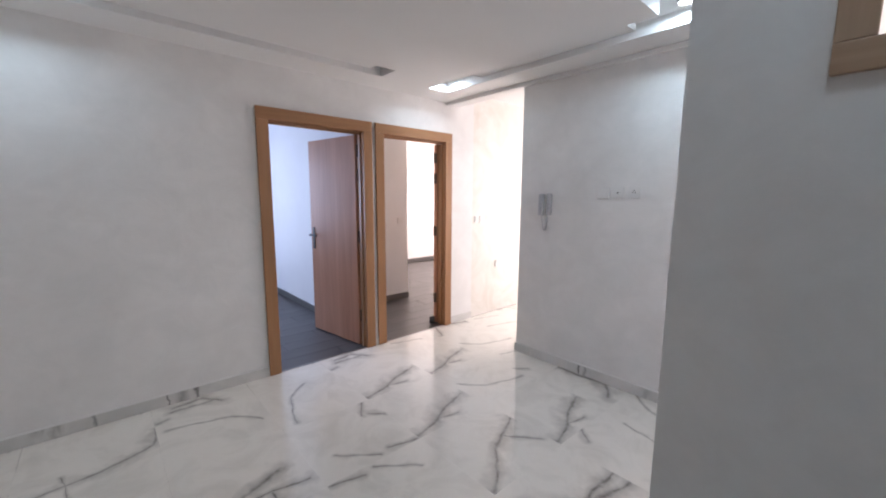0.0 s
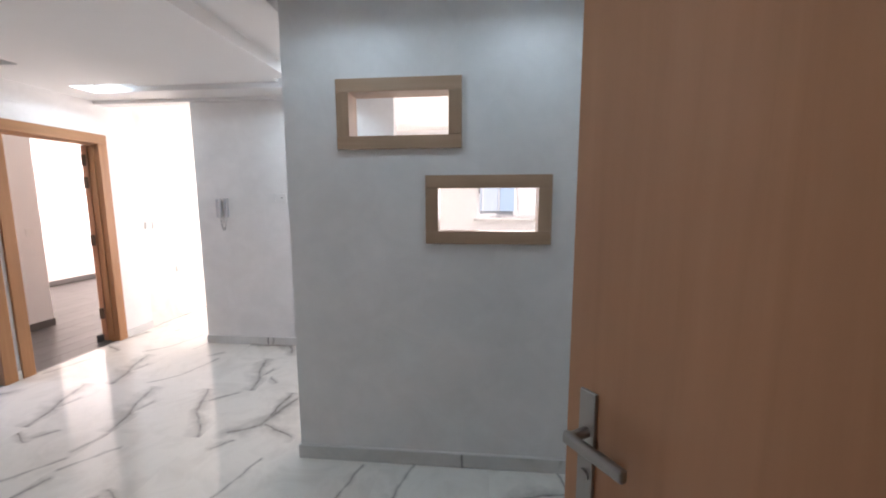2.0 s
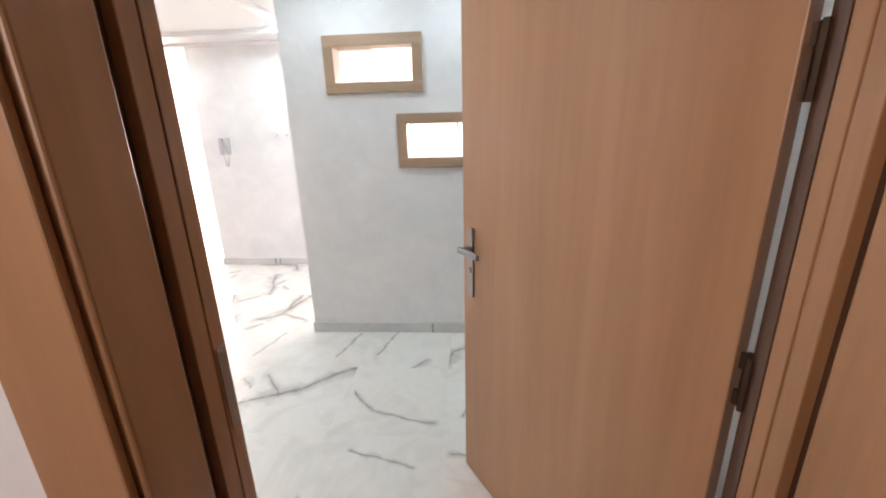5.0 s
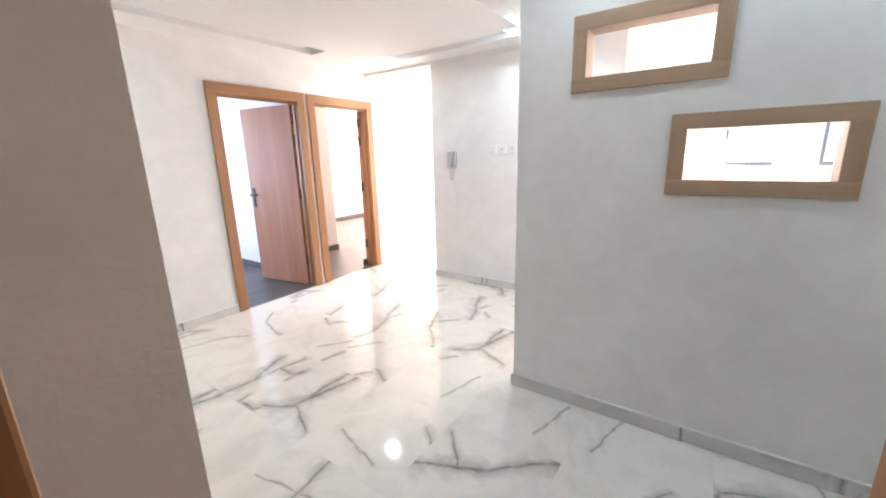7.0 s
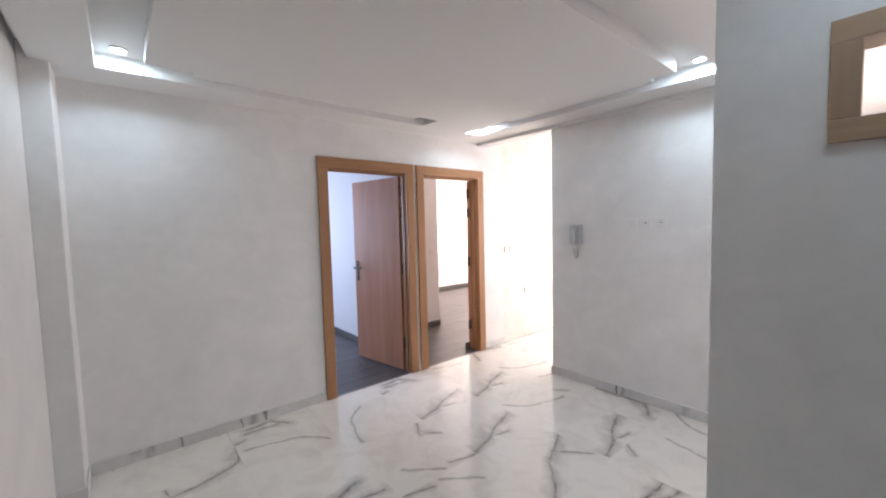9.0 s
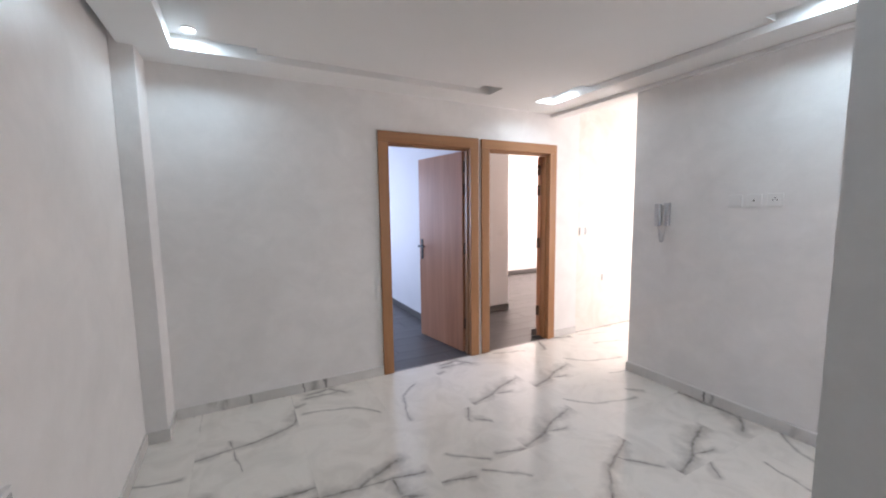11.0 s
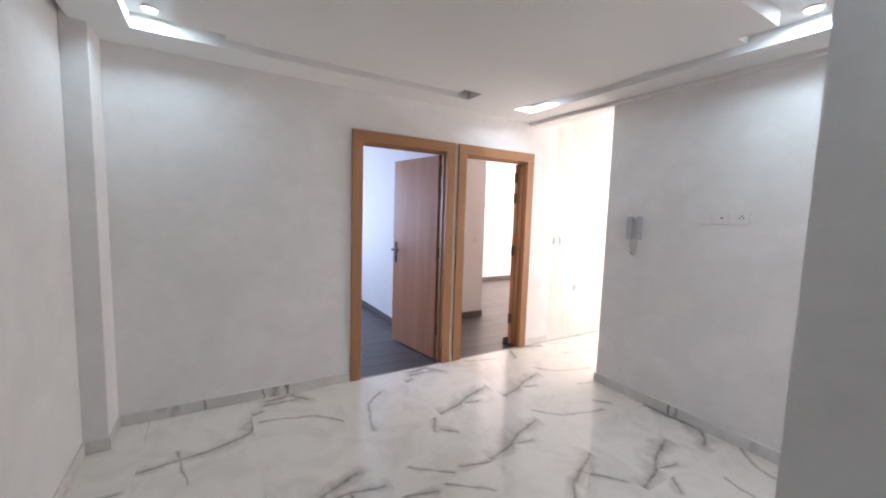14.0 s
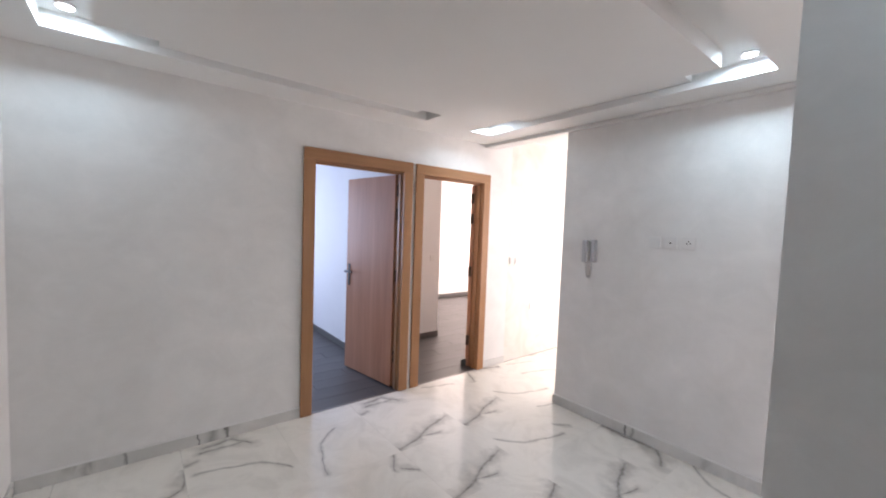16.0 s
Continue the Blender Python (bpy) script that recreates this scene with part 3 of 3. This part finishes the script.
def door_phone():
    t = thing("door_phone", "white wall-mounted door phone with handset and coiled cord", "intercom", pose(3.157, 2.328, 1.305))
    part("body", boxes((-0.03, 0.0, -0.05, -0.008, 0.004, 0.188), bevel=0.006, seg=3), PHONE, t)
    part("cradle", boxes((-0.02, 0.0, 0.0, 0.055, 0.012, 0.168), bevel=0.004), WHITE, t)
    h = part("handset", boxes((-0.062, -0.024, 0.012, 0.052, 0.0, 0.185), bevel=0.012, seg=3), PHONE, t)
    part("earpiece", boxes((-0.03, -0.018, 0.014, 0.05, 0.14, 0.18), bevel=0.004), GREYPL, h)
    part("mouthpiece", boxes((-0.03, -0.018, 0.014, 0.05, 0.005, 0.045), bevel=0.004), GREYPL, h)
    cu = bpy.data.curves.new("cord", "CURVE")
    cu.dimensions, cu.bevel_depth = "3D", 0.0022
    sp = cu.splines.new("POLY")
    pts = []
    for i in range(161):
        u = i / 160
        a = math.pi * u
        cy, cz = 0.032 - 0.056 * u, -0.125 * math.sin(a) ** 0.7
        r = 0.0065
        pts.append((-0.022 + r * math.cos(i * 0.8), cy + r * math.sin(i * 0.8), cz))
    sp.points.add(len(pts) - 1)
    for p, q in zip(sp.points, pts):
        p.co = (*q, 1)
    cu.materials.append(GREYPL)
    tmp = new("cord_curve", cu)
    me = bpy.data.meshes.new_from_object(tmp.evaluated_get(bpy.context.evaluated_depsgraph_get()))
    bpy.data.objects.remove(tmp)
    o = new("cord", me)
    o.parent = t
    tagged(o, "grey coiled cord")
    if not me.materials:
        me.materials.append(GREYPL)


door_phone()


# ---- windows ----
def sliding_window(name, x, y0, y1, z0, z1, label):
    w = thing(name, label, "window", kind="structure")
    f = 0.032
    part("window_frame", boxes((x, x + 0.09, y0, y1, z0, z0 + f), (x, x + 0.09, y0, y1, z1 - f, z1), (x, x + 0.09, y0, y0 + f, z0 + f, z1 - f),
                               (x, x + 0.09, y1 - f, y1, z0 + f, z1 - f)), ALU, w)
    mid = (y0 + y1) / 2
    for a, b, dx, hy in ((y0 + f, mid + 0.02, 0.012, y0 + f + 0.028), (mid - 0.02, y1 - f, 0.05, y1 - f - 0.028)):
        s = part("sash", boxes((x + dx, x + dx + 0.03, a, a + 0.03, z0 + f, z1 - f), (x + dx, x + dx + 0.03, b - 0.03, b, z0 + f, z1 - f),
                               (x + dx, x + dx + 0.03, a + 0.03, b - 0.03, z0 + f, z0 + f + 0.03), (x + dx, x + dx + 0.03, a + 0.03, b - 0.03, z1 - f - 0.03, z1 - f)), ALU, w)
        g = part("pane", boxes((x + dx + 0.013, x + dx + 0.017, a + 0.028, b - 0.028, z0 + f + 0.028, z1 - f - 0.028)), GLASS, s)
        g.visible_shadow = False
        part("latch", boxes((x + dx - 0.016, x + dx, hy - 0.008, hy + 0.008, z0 + 0.42, z0 + 0.54), bevel=0.003), BLACK, s, "black latch")
    part("window_sill", boxes((x - 0.08, x, y0 - 0.03, y1 + 0.03, z0 - 0.03, z0)), SKIRT, w)


sliding_window("window_1", 6.02, -1.5, -0.13, 1.15, 2.2, "white aluminium sliding window over the street")


# ---- outside the window ----
structure("ground", boxes((6.2, 400, -300, 300, -6.4, -6.0)), ASPHALT, "grey street far below the window", "ground")


def opposite_house():
    hs = thing("apartment_building", "white apartment house with blue shutters across the street", "building", pose(15, 0, -6))
    part("wall", boxes((0, 8, -14, 14, 0, 16)), FACADE, hs)
    part("roof", boxes((-0.3, 8.2, -14.2, 14.2, 16, 16.4)), FACADE, hs)
    for zz in (1.2, 4.4, 7.0, 10.2, 13.2):
        for yy in (-12, -8, -4.4, -0.9, 2.6, 6.1, 9.6):
            wd = part("window", boxes((-0.05, 0.02, yy, yy + 1.2, zz, zz + 1.4)), BLUEGLASS, hs)
            part("frame", boxes((-0.08, -0.04, yy + 0.57, yy + 0.63, zz, zz + 1.4), (-0.08, 0.0, yy - 0.06, yy, zz, zz + 1.4), (-0.08, 0.0, yy + 1.2, yy + 1.26, zz, zz + 1.4)), ALU, wd)
            part("shutter", boxes((-0.10, -0.03, yy - 0.62, yy - 0.07, zz, zz + 1.4)), BLUE, hs, "blue painted shutter")
            part("shutter", boxes((-0.10, -0.03, yy + 1.27, yy + 1.8, zz, zz + 1.4)), BLUE, hs, "blue painted shutter")


opposite_house()


# ---- floors ----
floor = structure("floor", boxes((-0.66, 6.16, -2.05, 3.6, -0.1, -0.006)), GROUT, "polished white marble-look porcelain tile floor", "floor")
floor_rooms = structure("floor_rooms", boxes((-0.66, 7.15, 3.6, 7.35, -0.1, -0.012)), DARKSKIRT, "smoked grey plank floor of the bedrooms", "floor")
structure("floor_landing", boxes((-2.6, -0.67, -1.9, 1.4, -0.1, 0.0)), LOWBOUNCE, "unseen landing floor, added, darkened to limit bounce light", "floor")

FORK = [(-0.22, 0.15, -0.14, -0.01, 0.016), (-0.14, -0.01, -0.03, -0.01, 0.02), (-0.03, -0.01, 0.3, -0.02, 0.014), (-0.1, -0.01, 0.13, -0.07, 0.018), (0.13, -0.07, 0.3, -0.11, 0.013),
        (-0.13, -0.03, -0.24, -0.27, 0.010)]
HOOK = [(-0.29, 0.30, -0.28, 0.18, 0.011), (-0.28, 0.18, -0.25, 0.15, 0.012), (0.08, 0.30, 0.16, 0.26, 0.013), (0.16, 0.26, 0.02, 0.29, 0.010)]
SLANT = [(-0.29, -0.27, -0.10, -0.215, 0.015), (-0.10, -0.215, -0.03, -0.17, 0.021), (-0.03, -0.17, 0.28, -0.07, 0.015), (-0.1, -0.2, 0.08, -0.25, 0.008)]
VEINS = [
    vein_tile("veined tile forked", FORK),
    vein_tile("veined tile long", [(-0.31, -0.05, -0.1, -0.02, 0.010), (-0.1, -0.02, 0.07, 0.0, 0.010), (0.07, 0.0, 0.28, 0.09, 0.013), (0.28, 0.09, 0.3, 0.28, 0.012),
                                   (-0.11, 0.07, -0.06, -0.28, 0.003)]),
    vein_tile("veined tile smoky", [(-0.29, -0.11, -0.1, -0.13, 0.015), (-0.1, -0.13, 0.17, -0.02, 0.018), (-0.1, -0.13, 0.27, -0.18, 0.010), (0.08, -0.17, 0.08, -0.28, 0.014),
                                    (-0.22, -0.26, -0.29, -0.28, 0.010)]),
    vein_tile("veined tile slanted", SLANT),
    vein_tile("veined tile faint", [(-0.18, -0.11, 0.14, -0.2, 0.004), (0.21, 0.15, 0.3, 0.07, 0.006)]),
    vein_tile("veined tile forked and hooked", FORK + HOOK),
    vein_tile("veined tile curved", [(0.3, 0.08, 0.0, -0.06, 0.016), (0.0, -0.06, -0.2, -0.22, 0.015), (-0.2, -0.22, -0.29, -0.29, 0.017), (0.11, -0.03, 0.27, -0.19, 0.006)]),
    vein_tile("veined tile flecked", [(0.23, 0.30, 0.16, 0.15, 0.009), (0.21, 0.14, 0.29, 0.07, 0.008), (-0.17, -0.1, 0.04, -0.27, 0.005), (0.11, -0.25, 0.29, -0.29, 0.007)]),
    vein_tile("veined tile clustered", [(-0.18, -0.11, 0.01, -0.09, 0.015), (0.01, -0.09, 0.10, -0.22, 0.012), (-0.28, -0.27, -0.23, -0.25, 0.010), (-0.2, -0.16, 0.05, -0.17, 0.010)]),
    vein_tile("veined tile pale", [(-0.25, 0.2, 0.1, 0.12, 0.004), (0.1, 0.12, 0.26, -0.05, 0.004)]),
]
LAYOUT = {(0, 2): (0, 0), (1, 1): (5, 0), (3, 0): (0, 0), (0, 3): (1, 0), (1, 2): (2, 0), (1, 3): (9, 0), (2, 2): (7, 0), (3, 1): (6, 0), (2, 1): (7, 2), (2, 3): (9, 1), (3, 2): (3, 0),
          (3, 3): (3, 0), (4, 1): (3, 0), (1, 0): (4, 3), (2, 0): (4, 0), (0, 1): (9, 1), (4, 2): (9, 2), (4, 0): (4, 1), (0, 0): (1, 2), (4, 3): (3, 0), (1, 4): (8, 0), (0, 4): (9, 0), (-1, 3): (9, 2), (-1, 2): (9, 1), (-1, 1): (9, 0), (-1, 4): (9, 0),
          (2, 4): (9, 0), (3, 4): (8, 0), (1, -1): (6, 1), (0, -1): (4, 2), (2, -1): (4, 0), (1, -2): (9, 1), (0, -2): (4, 1)}


def tile_mesh(name, hx, y0, y1, mat):
    bm = boxes((-hx, hx, y0, y1, -0.01, 0.0))
    top = [e for e in bm.edges if all(v.co.z > -0.001 for v in e.verts)]
    bmesh.ops.bevel(bm, geom=top, offset=0.0003, segments=1, affect="EDGES")
    me = bpy.data.meshes.new(name)
    bm.to_mesh(me)
    bm.free()
    me.materials.append(mat)
    return me


FULL = [tile_mesh("tile", 0.2999, -0.2999, 0.2999, m) for m in VEINS]
rng = random.Random(7)
for j in range(-5, 5):
    for i in range(-1, 11):
        cx, cy = 0.115 + 0.6 * i, 1.24 + 0.6 * j
        kind, turn = LAYOUT.get((i, j), (rng.choice((0, 1, 4, 4, 9, 9)), rng.randrange(4)))
        if j == 4:
            me = tile_mesh("tile", 0.2992, -0.2992, -0.041, VEINS[kind])
            turn = 0
        else:
            me = FULL[kind]
        o = new("tile", me)
        o.parent = floor
        o.matrix_world = pose(cx, cy, 0, 0, 0, 90 * turn)


def planks(x0, x1, y0, y1):
    bm = boxes((-0.598, 0.598, -0.0985, 0.0985, -0.011, 0.0))
    bmesh.ops.bevel(bm, geom=[e for e in bm.edges if all(v.co.z > -0.001 for v in e.verts)], offset=0.0015, segments=1, affect="EDGES")
    me = bpy.data.meshes.new("plank")
    bm.to_mesh(me)
    bm.free()
    me.materials.append(PLANK)
    ny, nx = int((y1 - y0) / 0.2), int((x1 - x0) / 1.2) + 1
    for j in range(ny):
        for i in range(nx):
            cx = x0 + 0.6 + 1.2 * i + (0.4 * (j % 3) - 0.4)
            if cx - 0.6 < x1 - 0.1 and cx + 0.6 > x0:
                o = new("plank", me)
                o.parent = floor_rooms
                o.matrix_world = pose(cx, y0 + 0.1 + 0.2 * j, -0.001)


planks(-0.1, 7.0, 3.616, 7.2)
